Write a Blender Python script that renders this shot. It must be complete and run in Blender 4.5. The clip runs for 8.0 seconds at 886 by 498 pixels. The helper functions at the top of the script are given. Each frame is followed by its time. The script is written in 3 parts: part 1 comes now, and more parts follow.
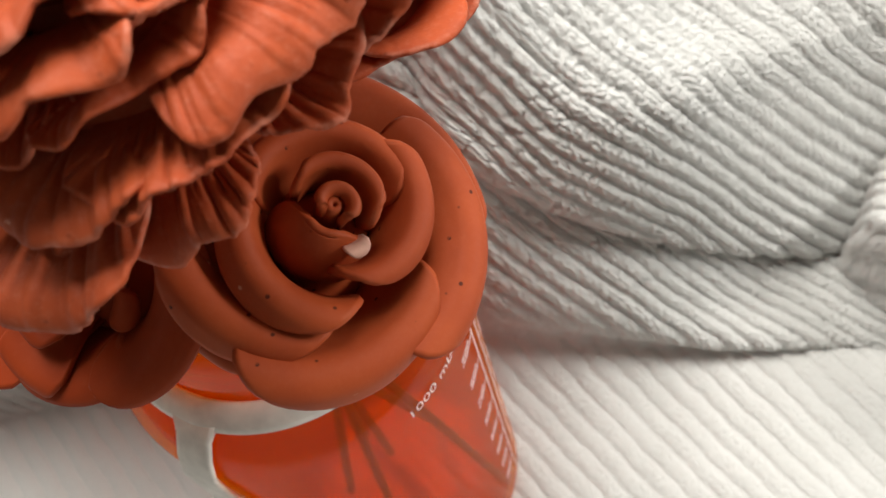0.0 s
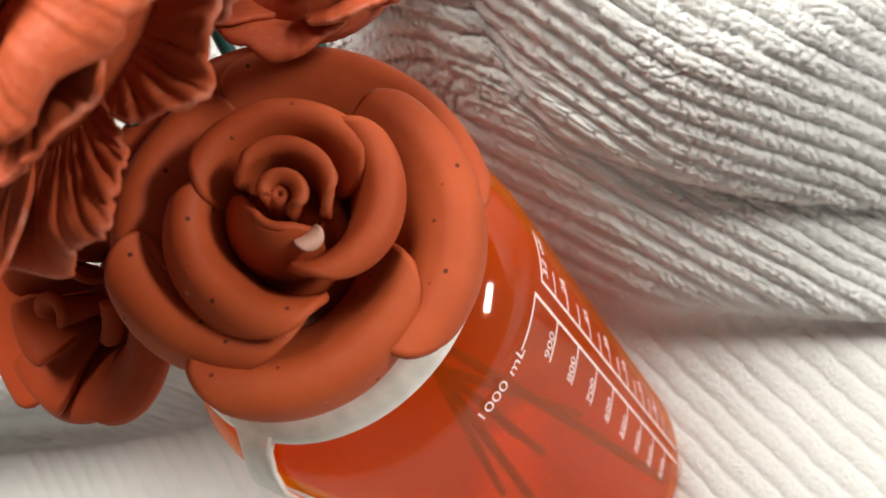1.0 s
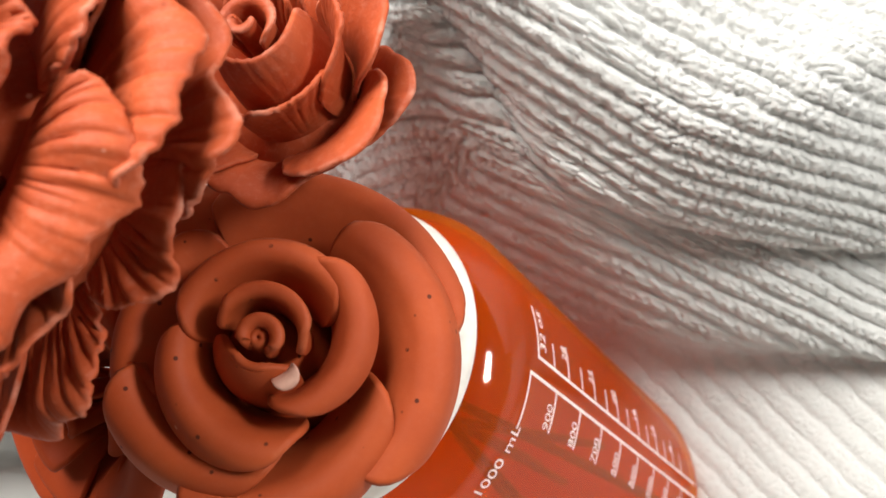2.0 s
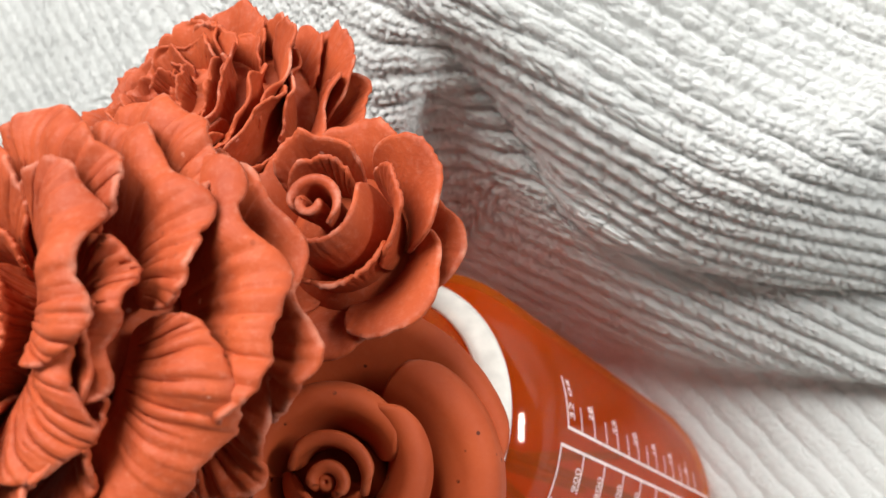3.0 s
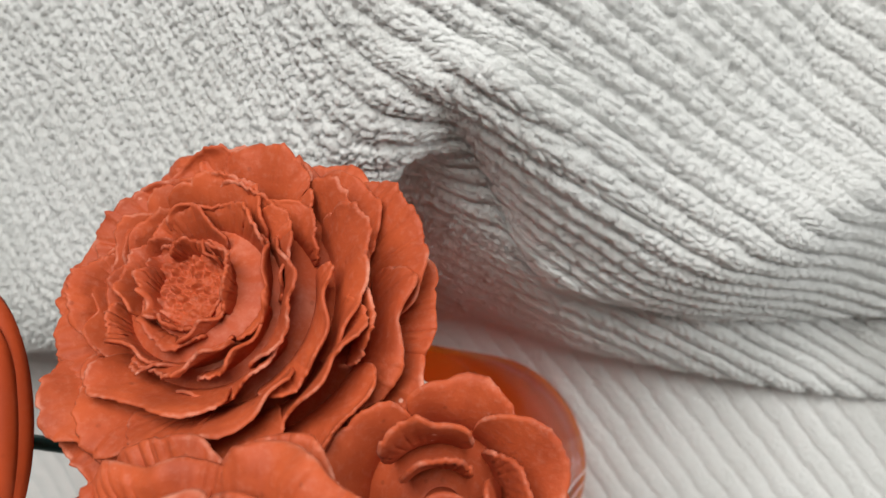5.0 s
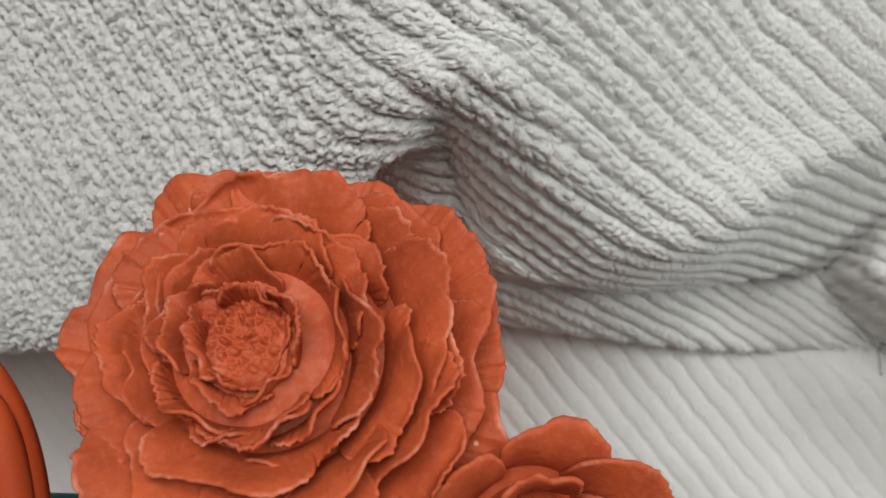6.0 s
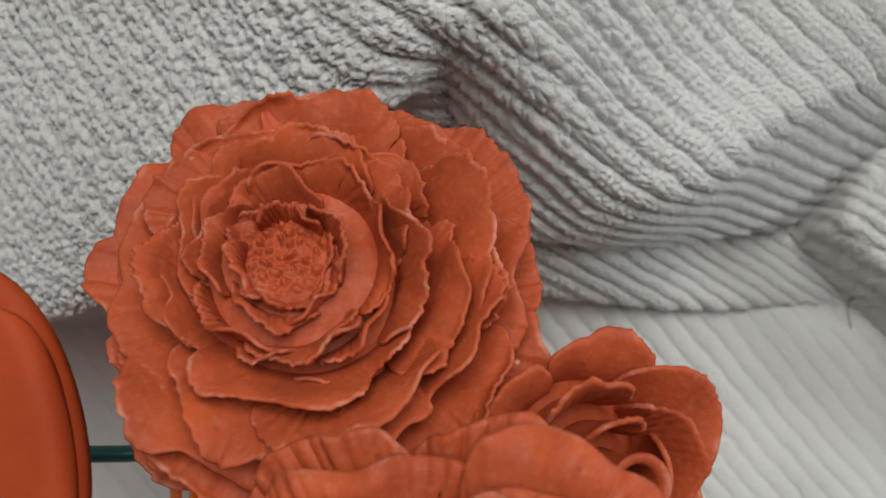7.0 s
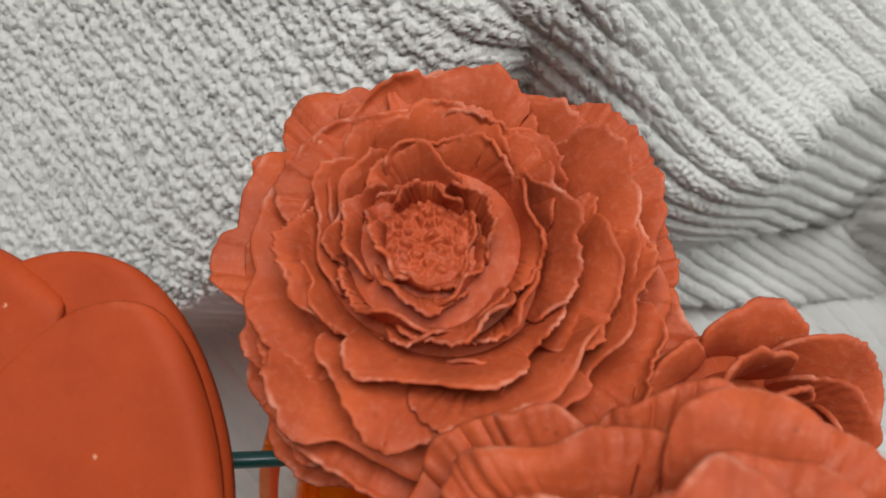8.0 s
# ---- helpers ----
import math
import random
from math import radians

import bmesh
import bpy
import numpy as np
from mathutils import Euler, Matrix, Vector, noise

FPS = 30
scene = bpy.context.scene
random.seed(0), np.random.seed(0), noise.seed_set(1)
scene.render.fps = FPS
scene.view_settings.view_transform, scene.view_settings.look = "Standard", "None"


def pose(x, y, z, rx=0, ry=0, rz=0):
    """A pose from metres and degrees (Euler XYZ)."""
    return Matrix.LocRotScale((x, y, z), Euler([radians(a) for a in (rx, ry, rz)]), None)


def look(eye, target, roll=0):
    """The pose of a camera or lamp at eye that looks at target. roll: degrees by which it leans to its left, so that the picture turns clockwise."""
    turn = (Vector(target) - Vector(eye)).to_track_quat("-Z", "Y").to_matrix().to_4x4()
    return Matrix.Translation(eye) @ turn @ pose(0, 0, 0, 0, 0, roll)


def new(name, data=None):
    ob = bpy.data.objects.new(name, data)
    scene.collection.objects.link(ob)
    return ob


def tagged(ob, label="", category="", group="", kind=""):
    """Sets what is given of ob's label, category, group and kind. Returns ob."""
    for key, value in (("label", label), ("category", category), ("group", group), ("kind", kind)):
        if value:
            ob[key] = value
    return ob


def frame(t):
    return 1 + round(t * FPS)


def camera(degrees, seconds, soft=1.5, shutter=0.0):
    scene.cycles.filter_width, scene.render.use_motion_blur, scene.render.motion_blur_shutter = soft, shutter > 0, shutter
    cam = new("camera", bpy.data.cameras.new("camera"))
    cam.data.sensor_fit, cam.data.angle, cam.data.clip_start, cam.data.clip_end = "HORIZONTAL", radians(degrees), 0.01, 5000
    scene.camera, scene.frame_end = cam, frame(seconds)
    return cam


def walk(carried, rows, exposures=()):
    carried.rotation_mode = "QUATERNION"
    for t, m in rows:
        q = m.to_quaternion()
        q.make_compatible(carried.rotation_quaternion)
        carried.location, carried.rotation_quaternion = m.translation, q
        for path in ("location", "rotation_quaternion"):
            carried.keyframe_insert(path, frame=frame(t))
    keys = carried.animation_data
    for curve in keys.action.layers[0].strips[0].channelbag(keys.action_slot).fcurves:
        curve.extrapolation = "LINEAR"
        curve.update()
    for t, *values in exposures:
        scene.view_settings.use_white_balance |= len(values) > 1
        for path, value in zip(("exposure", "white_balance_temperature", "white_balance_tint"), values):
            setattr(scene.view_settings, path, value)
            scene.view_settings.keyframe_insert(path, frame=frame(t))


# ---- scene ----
cam = camera(51.9, 8.0)
cam.data.dof.use_dof, cam.data.dof.focus_distance, cam.data.dof.aperture_fstop = True, 0.155, 30.0
METRES, EYE, TILT, LEAN, TURN = 0.307, 0.36, -62.1, 9.0, 0.0
ROWS = [
    (0.0, 0.0, 0.0, 0.0, 0.0, 0.0, 0.0),
    (0.1, 0.0183, 0.0067, -0.0014, 3.19, -0.8, 0.8),
    (0.2, 0.0366, 0.0133, -0.0028, 5.55, -1.08, 1.59),
    (0.3, 0.0548, 0.02, -0.0042, 7.59, -0.7, 2.39),
    (0.4, 0.0731, 0.0266, -0.0056, 8.71, -0.2, 3.18),
    (0.5, 0.0914, 0.0333, -0.007, 10.0, 0.18, 3.98),
    (1.0, 0.1172, 0.0749, -0.0094, 14.69, 0.16, 4.62),
    (1.5, 0.1491, 0.0761, 0.0186, 17.13, 0.17, 4.98),
    (3.0, 0.1703, 0.0312, 0.1863, 18.79, -5.73, 5.27),
    (3.5, 0.1451, 0.0224, 0.248, 18.92, -7.07, 4.94),
    (4.0, 0.0969, 0.0323, 0.3197, 16.98, -9.8, 3.57),
    (5.5, -0.091, 0.1311, 0.457, -0.7, -23.64, -4.99),
    (6.0, -0.1593, 0.155, 0.4561, -6.71, -23.73, -4.89),
    (6.5, -0.1772, 0.1683, 0.4522, -10.0, -23.27, -4.72),
    (7.0, -0.2043, 0.1492, 0.4141, -10.71, -23.49, -4.63),
    (7.5, -0.2187, 0.1494, 0.3981, -10.92, -23.32, -3.95),
    (7.8, -0.24, 0.1571, 0.3919, -11.21, -22.69, -3.24),
    (8.0, -0.266, 0.1666, 0.3844, -11.56, -21.91, -2.38),
]
EXPOSURES = [(0.0, 1.32, 6600, 9), (1.0, 1.62, 6650, 9), (1.5, 1.76, 6600, 9), (3.0, 1.40, 6250, 8), (4.0, 1.06, 6200, 8), (5.5, 0.78, 6300, 8), (7.0, 0.32, 6300, 8), (8.0, 0.68, 6300, 8)]
walk(cam, [(t, pose(0, 0, EYE, TILT, LEAN, TURN) @ pose(METRES * x, METRES * y, METRES * z, 90 + pitch, roll, yaw)) for t, x, y, z, yaw, pitch, roll in ROWS], EXPOSURES)

# ---- light ----
world = bpy.data.worlds.new("world")
scene.world = world
world.use_nodes = True
world.node_tree.nodes["Background"].inputs[0].default_value = (0.9, 0.95, 1.0, 1)
world.node_tree.nodes["Background"].inputs[1].default_value = 0.35


def area_lamp(name, eye, target, size_x, size_y, watts, colour):
    lamp = bpy.data.lights.new(name, "AREA")
    lamp.shape, lamp.size, lamp.size_y, lamp.energy, lamp.color = "RECTANGLE", size_x, size_y, watts, colour
    ob = new(name, lamp)
    ob.matrix_world = look(eye, target)
    return ob


area_lamp("ceiling_lamp", (-0.04, 0.42, 1.10), (-0.03, 0.12, 0.2), 0.70, 0.60, 7.5, (1.0, 0.97, 0.92))
area_lamp("side_lamp", (1.05, 0.22, 0.56), (-0.03, 0.09, 0.17), 0.30, 0.14, 3.2, (1.0, 0.98, 0.95))


# ---- materials ----
def material(name):
    m = bpy.data.materials.new(name)
    m.use_nodes = True
    nt = m.node_tree
    return m, nt, nt.nodes["Principled BSDF"]


def node(nt, kind, **values):
    n = nt.nodes.new(kind)
    for key, value in values.items():
        n.inputs[key.replace("_", " ")].default_value = value
    return n


def ramp(nt, source, stops):
    r = nt.nodes.new("ShaderNodeValToRGB")
    while len(r.color_ramp.elements) < len(stops):
        r.color_ramp.elements.new(0.5)
    for e, (p, c) in zip(r.color_ramp.elements, stops):
        e.position, e.color = p, (*c, 1)
    nt.links.new(source, r.inputs[0])
    return r.outputs[0]


def mix(nt, fac, a, b):
    n = nt.nodes.new("ShaderNodeMix")
    n.data_type = "RGBA"
    nt.links.new(fac, n.inputs[0])
    for socket, v in ((n.inputs[6], a), (n.inputs[7], b)):
        if isinstance(v, tuple):
            socket.default_value = (*v, 1)
        else:
            nt.links.new(v, socket)
    return n.outputs[2]


def clay(name, base, dark, pale, pits, wear, grain, rough=0.62, shine=0.22):
    """Coloured plaster: cloudy tone, chalky worn rims, air-bubble pits and a fine grain."""
    m, nt, p = material(name)
    co = nt.nodes.new("ShaderNodeTexCoord").outputs["Object"]
    cloud = node(nt, "ShaderNodeTexNoise", Scale=90.0, Detail=5.0, Roughness=0.6)
    fine = node(nt, "ShaderNodeTexNoise", Scale=900.0, Detail=4.0, Roughness=0.65)
    chips = node(nt, "ShaderNodeTexNoise", Scale=420.0, Detail=3.0, Roughness=0.6)
    cells = node(nt, "ShaderNodeTexVoronoi", Scale=260.0)
    rubbed = node(nt, "ShaderNodeTexNoise", Scale=130.0, Detail=6.0, Roughness=0.7)
    for n in (cloud, fine, chips, cells, rubbed):
        nt.links.new(co, n.inputs["Vector"])
    tone = ramp(nt, cloud.outputs["Fac"], [(0.3, dark), (0.68, base)])
    lip = nt.nodes.new("ShaderNodeAttribute")
    lip.attribute_name = "lip"
    rub = node(nt, "ShaderNodeMath")
    rub.operation = "MULTIPLY"
    nt.links.new(lip.outputs["Fac"], rub.inputs[0])
    nt.links.new(ramp(nt, rubbed.outputs["Fac"], [(0.5, (0, 0, 0)), (0.72, (1, 1, 1))]), rub.inputs[1])
    soft = node(nt, "ShaderNodeMath")
    soft.operation = "MULTIPLY"
    nt.links.new(rub.outputs[0], soft.inputs[0])
    soft.inputs[1].default_value = wear
    tone = mix(nt, soft.outputs[0], tone, pale)
    dust = node(nt, "ShaderNodeMath")
    dust.operation = "MULTIPLY"
    nt.links.new(ramp(nt, fine.outputs["Fac"], [(0.5, (0, 0, 0)), (0.8, (1, 1, 1))]), dust.inputs[0])
    dust.inputs[1].default_value = wear * 0.25
    tone = mix(nt, dust.outputs[0], tone, pale)
    hole = ramp(nt, cells.outputs["Distance"], [(0.07, (1, 1, 1)), (0.12, (0, 0, 0))])
    rare = ramp(nt, cloud.outputs["Fac"], [(0.46, (0, 0, 0)), (0.50, (1, 1, 1))])
    pit = node(nt, "ShaderNodeMath")
    pit.operation = "MULTIPLY"
    nt.links.new(hole, pit.inputs[0])
    nt.links.new(rare, pit.inputs[1])
    pit2 = node(nt, "ShaderNodeMath")
    pit2.operation = "MULTIPLY"
    nt.links.new(pit.outputs[0], pit2.inputs[0])
    pit2.inputs[1].default_value = pits
    tone = mix(nt, pit2.outputs[0], tone, (dark[0] * 0.25, dark[1] * 0.25, dark[2] * 0.25))
    specks = node(nt, "ShaderNodeTexVoronoi", Scale=150.0)
    nt.links.new(co, specks.inputs["Vector"])
    crumb = node(nt, "ShaderNodeMath")
    crumb.operation = "MULTIPLY"
    nt.links.new(ramp(nt, specks.outputs["Distance"], [(0.04, (0.9, 0.9, 0.9)), (0.075, (0, 0, 0))]), crumb.inputs[0])
    nt.links.new(ramp(nt, rubbed.outputs["Fac"], [(0.52, (0, 0, 0)), (0.56, (1, 1, 1))]), crumb.inputs[1])
    tone = mix(nt, crumb.outputs[0], tone, pale)
    nt.links.new(tone, p.inputs["Base Color"])
    p.inputs["Roughness"].default_value = rough
    p.inputs["Specular IOR Level"].default_value = shine
    b1 = node(nt, "ShaderNodeBump", Strength=grain, Distance=0.0006)
    nt.links.new(fine.outputs["Fac"], b1.inputs["Height"])
    b2 = node(nt, "ShaderNodeBump", Strength=0.35, Distance=0.001)
    nt.links.new(chips.outputs["Fac"], b2.inputs["Height"])
    nt.links.new(b1.outputs[0], b2.inputs["Normal"])
    b2.inputs["Strength"].default_value = grain * 0.7
    nt.links.new(b2.outputs[0], p.inputs["Normal"])
    return m


SMOOTH_CLAY = clay("smooth_terracotta_plaster", (0.42, 0.074, 0.019), (0.34, 0.053, 0.014), (0.56, 0.27, 0.17), 1.0, 0.2, 0.05)
PLAIN_CLAY = clay("unpitted_terracotta_plaster", (0.35, 0.050, 0.012), (0.30, 0.040, 0.010), (0.60, 0.25, 0.15), 0.12, 0.15, 0.04, 0.6, 0.12)
ROUGH_CLAY = clay("veined_terracotta_plaster", (0.44, 0.080, 0.025), (0.31, 0.051, 0.018), (0.72, 0.36, 0.26), 0.3, 0.55, 0.18, 0.58, 0.2)


def towel_material():
    m, nt, p = material("grey_cotton_pile")
    co = nt.nodes.new("ShaderNodeTexCoord").outputs["Object"]
    cloud = node(nt, "ShaderNodeTexNoise", Scale=25.0, Detail=4.0)
    fibre = node(nt, "ShaderNodeTexNoise", Scale=1150.0, Detail=5.0, Roughness=0.75)
    for n in (cloud, fibre):
        nt.links.new(co, n.inputs["Vector"])
    tone = ramp(nt, cloud.outputs["Fac"], [(0.3, (0.64, 0.64, 0.615)), (0.7, (0.73, 0.73, 0.71))])
    tone = mix(nt, ramp(nt, fibre.outputs["Fac"], [(0.3, (0, 0, 0)), (0.75, (0.5, 0.5, 0.5))]), tone, (0.84, 0.84, 0.825))
    nt.links.new(tone, p.inputs["Base Color"])
    p.inputs["Roughness"].default_value = 0.95
    p.inputs["Specular IOR Level"].default_value = 0.1
    p.inputs["Sheen Weight"].default_value = 0.25
    b = node(nt, "ShaderNodeBump", Strength=0.85, Distance=0.001)
    nt.links.new(fibre.outputs["Fac"], b.inputs["Height"])
    curls = node(nt, "ShaderNodeTexVoronoi", Scale=820.0)
    nt.links.new(co, curls.inputs["Vector"])
    c = node(nt, "ShaderNodeBump", Strength=0.4, Distance=0.0009)
    c.invert = True
    nt.links.new(curls.outputs["Distance"], c.inputs["Height"])
    nt.links.new(b.outputs[0], c.inputs["Normal"])
    nt.links.new(c.outputs[0], p.inputs["Normal"])
    return m


TOWEL = towel_material()


def simple(name, colour, roughness, scale=200.0, spread=0.12, transmission=0.0, ior=1.5):
    m, nt, p = material(name)
    co = nt.nodes.new("ShaderNodeTexCoord").outputs["Object"]
    n = node(nt, "ShaderNodeTexNoise", Scale=scale, Detail=4.0)
    nt.links.new(co, n.inputs["Vector"])
    low = tuple(c * (1 - spread) for c in colour)
    high = tuple(min(1.0, c * (1 + spread)) for c in colour)
    nt.links.new(ramp(nt, n.outputs["Fac"], [(0.3, low), (0.7, high)]), p.inputs["Base Color"])
    p.inputs["Roughness"].default_value = roughness
    p.inputs["Transmission Weight"].default_value = transmission
    p.inputs["IOR"].default_value = ior
    return m


def amber():
    """Tinted clear plastic: it lets light through, scatters a little of it and shines."""
    m = simple("amber_clear_plastic", (1.0, 0.64, 0.3), 0.06, 60.0, 0.03)
    nt = m.node_tree
    nt.nodes.remove(nt.nodes["Principled BSDF"])
    clear = node(nt, "ShaderNodeBsdfTransparent", Color=(1.0, 0.54, 0.07, 1))
    milky = node(nt, "ShaderNodeBsdfTranslucent", Color=(1.0, 0.42, 0.035, 1))
    gloss = node(nt, "ShaderNodeBsdfGlossy", Roughness=0.07)
    body = node(nt, "ShaderNodeBsdfDiffuse", Color=(1.0, 0.30, 0.02, 1))
    scatter = node(nt, "ShaderNodeMixShader", Fac=0.22)
    nt.links.new(milky.outputs[0], scatter.inputs[1])
    nt.links.new(body.outputs[0], scatter.inputs[2])
    both = node(nt, "ShaderNodeMixShader", Fac=0.26)
    skin = node(nt, "ShaderNodeMixShader")
    nt.links.new(clear.outputs[0], both.inputs[1])
    nt.links.new(scatter.outputs[0], both.inputs[2])
    rim = node(nt, "ShaderNodeLayerWeight", Blend=0.25)
    sharp = node(nt, "ShaderNodeMath")
    sharp.operation = "MULTIPLY_ADD"
    sharp.inputs[1].default_value, sharp.inputs[2].default_value = 0.4, 0.04
    steep = node(nt, "ShaderNodeMath")
    steep.operation = "POWER"
    steep.inputs[1].default_value = 3.0
    nt.links.new(rim.outputs["Facing"], steep.inputs[0])
    nt.links.new(steep.outputs[0], sharp.inputs[0])
    nt.links.new(sharp.outputs[0], skin.inputs[0])
    nt.links.new(both.outputs[0], skin.inputs[1])
    nt.links.new(gloss.outputs[0], skin.inputs[2])
    nt.links.new(skin.outputs[0], nt.nodes["Material Output"].inputs["Surface"])
    return m


AMBER = amber()
CHIP = simple("bare_plaster_chip", (0.60, 0.33, 0.25), 0.7, 600.0)
STRAP_WHITE = simple("white_soft_plastic", (0.78, 0.74, 0.68), 0.45)
PRINT = simple("white_print", (0.82, 0.72, 0.68), 0.6)
STEM_GREEN = simple("dark_green_wire", (0.004, 0.06, 0.055), 0.35)
WALL = simple("painted_wall", (0.58, 0.575, 0.555), 0.8, 6.0, 0.05)
BED = simple("bed_cover", (0.5, 0.5, 0.48), 0.9, 30.0)


# ---- helpers for building ----
def mesh_object(name, verts, faces, mat, parent=None, label="", smooth=True, lip=None):
    me = bpy.data.meshes.new(name)
    me.from_pydata([tuple(map(float, v)) for v in verts], [], faces)
    if smooth:
        me.polygons.foreach_set("use_smooth", [True] * len(me.polygons))
    me.materials.append(mat)
    if lip is not None:
        me.attributes.new("lip", "FLOAT", "POINT").data.foreach_set("value", np.asarray(lip, dtype=np.float32))
    me.update()
    ob = new(name, me)
    if parent is not None:
        ob.parent = parent
    if label:
        ob["label"] = label
    return ob


def smoothstep(a, b, x):
    t = np.clip((x - a) / (b - a), 0, 1)
    return t * t * (3 - 2 * t)


def shell(P, thick, lip):
    """Closes a grid of points (rows, columns, 3) into a sheet with rounded rims; thick may vary from point to point."""
    nv, nu, _ = P.shape
    du, dv = np.gradient(P, axis=1), np.gradient(P, axis=0)
    n = np.cross(du, dv)
    n /= np.linalg.norm(n, axis=2, keepdims=True) + 1e-12
    half = 0.5 * thick[..., None] * n
    a, b = (P + half).reshape(-1, 3), (P - half).reshape(-1, 3)
    k = nv * nu
    faces = []
    for j in range(nv - 1):
        for i in range(nu - 1):
            q = j * nu + i
            faces.append((q, q + 1, q + nu + 1, q + nu))
            faces.append((k + q, k + q + nu, k + q + nu + 1, k + q + 1))
    rim = [i for i in range(nu)] + [j * nu + nu - 1 for j in range(1, nv)] + [(nv - 1) * nu + i for i in range(nu - 2, -1, -1)] + [j * nu for j in range(nv - 2, 0, -1)]
    mid = [P.reshape(-1, 3)[q] for q in rim]
    # the rim bulges a little, so that the edge is round
    out = []
    flat_t = thick.reshape(-1)
    for idx, q in enumerate(rim):
        j, i = divmod(q, nu)
        jj, ii = min(max(j, 1), nv - 2), min(max(i, 1), nu - 2)
        d = P[j, i] - P[jj, ii]
        d = d / (np.linalg.norm(d) + 1e-9)
        out.append(mid[idx] + d * flat_t[q] * 0.42)
    verts = np.concatenate([a, b, np.array(out)])
    m = len(rim)
    for i in range(m):
        p, q = rim[i], rim[(i + 1) % m]
        faces.append((p, 2 * k + i, 2 * k + (i + 1) % m, q))
        faces.append((k + q, 2 * k + (i + 1) % m, 2 * k + i, k + p))
    L = lip.reshape(-1)
    return verts, faces, np.concatenate([L, L, np.array([L[q] for q in rim])])


def petal_grid(ang, half, r0, z0, r1, z1, roll=2.2, arc=150.0, curl=1.0, power=1.6, spiral=0.0, ends=3.0, ruffle=0.0, waves=3.0, crease=0.0, ragged=0.0, seed=0, nu=30, nv=16, narrow=0.6, shift=(0.0, 0.0), lean=0.0, tail=0.0):
    """A cupped petal round the flower's axis: a wall that rises from (r0, z0) to a lip at (r1, z1) which rolls outwards and may fall on in a tail."""
    rng = np.random.default_rng(seed)
    u = np.linspace(-1, 1, nu)
    v = np.linspace(0, 1, nv)
    U, V = np.meshgrid(u, v)
    left_end, right_end = ends if isinstance(ends, tuple) else (ends, ends)
    outline = (1 - np.abs(U) ** np.where(U < 0, left_end, right_end) * 0.97) ** (1 / 1.6)
    ph = rng.uniform(0, 6.28, 8)
    wob = sum(np.sin(U * f * 2.2 + ph[i]) / f ** 0.6 for i, f in enumerate((1.7, 3.1, 5.3, 9.7))) / 2.2
    torn = np.maximum(np.abs(np.sin(U * 4.1 + ph[6])), np.abs(np.sin(U * 6.7 + ph[3]))) ** 0.7
    outline = outline * (1 - ragged * (0.5 + 0.5 * wob) - 0.7 * ragged * (1 - torn))
    wall_len = math.hypot(r1 - r0, z1 - z0)
    roll_len = roll * radians(arc)
    total = wall_len + roll_len + tail
    split = wall_len / total
    rolled = (wall_len + roll_len) / total
    s = V * outline
    w = np.clip(s / split, 0, 1)
    a = np.clip((s - split) / (rolled - split), 0, 1) * radians(arc)
    r = r0 + (r1 - r0) * w ** power
    z = z0 + (z1 - z0) * (1 - (1 - w) ** 1.25)
    # the lip leaves the wall along its last direction and turns outwards
    tilt = math.atan2((z1 - z0) * 1.0, (r1 - r0) * power + 1e-6)
    r = r + roll * (curl * np.sin(tilt) * (1 - np.cos(a)) + np.cos(tilt) * np.sin(a))
    z = z + roll * (np.sin(tilt) * np.sin(a) - curl * np.cos(tilt) * (1 - np.cos(a)))
    fall, last = np.maximum(s - rolled, 0) * total, radians(arc)
    r = r + fall * (curl * math.sin(tilt) * math.sin(last) + math.cos(tilt) * math.cos(last))
    z = z + fall * (math.sin(tilt) * math.cos(last) - curl * math.cos(tilt) * math.sin(last))
    edge = smoothstep(0.35, 1.0, s)
    if ruffle:
        k = np.sin(U * waves * 2.6 + ph[5]) + 0.6 * np.sin(U * waves * 5.7 + ph[6])
        r = r + ruffle * edge * k * 0.6
        z = z + ruffle * edge * (np.cos(U * waves * 3.3 + ph[7]) + 0.5 * np.sin(U * waves * 7.1 + ph[4])) * 0.7
    if crease:
        f = rng.uniform(19, 27)
        drift = 1.5 * np.sin(V * 2.3 + ph[2]) + 0.8 * np.sin(U * 3 + ph[4])
        c = 0.9 - 1.6 * np.abs(np.sin(U * f + ph[1] + drift)) ** 0.8 + 0.5 * np.sin(U * f * 3.3 + ph[3] + drift * 2) + 0.3 * np.sin(U * f * 5.1 + ph[0] - drift)
        c = c * (0.55 + 0.45 * np.sin(U * 4 + ph[5]))
        fade = smoothstep(0.15, 0.6, s)
        r = r + crease * c * fade * abs(math.sin(tilt))
        z = z + crease * c * fade * abs(math.cos(tilt))
    r = r * (1 + spiral * U)
    phi = radians(ang) + radians(half) * U * (narrow + (1 - narrow) * np.clip(s * 1.4, 0, 1))
    z = z + lean * U * r * 0.5
    P = np.stack([r * np.cos(phi) + shift[0], r * np.sin(phi) + shift[1], z], axis=2)
    lip = smoothstep(0.955, 1.0, V) + 0 * U
    lip = np.maximum(lip, smoothstep(0.96, 1.0, np.abs(U)))
    return P, lip


def frame_of(tip, axis, right, depth):
    """The flower's own frame: z along its axis, x towards right; its origin lies depth below the tip."""
    z = Vector(axis).normalized()
    x = (Vector(right) - Vector(right).dot(z) * z).normalized()
    y = z.cross(x)
    o = Vector(tip) - z * depth
    m = Matrix((x, y, z)).transposed().to_4x4()
    m.translation = o
    return m


MM = 0.001


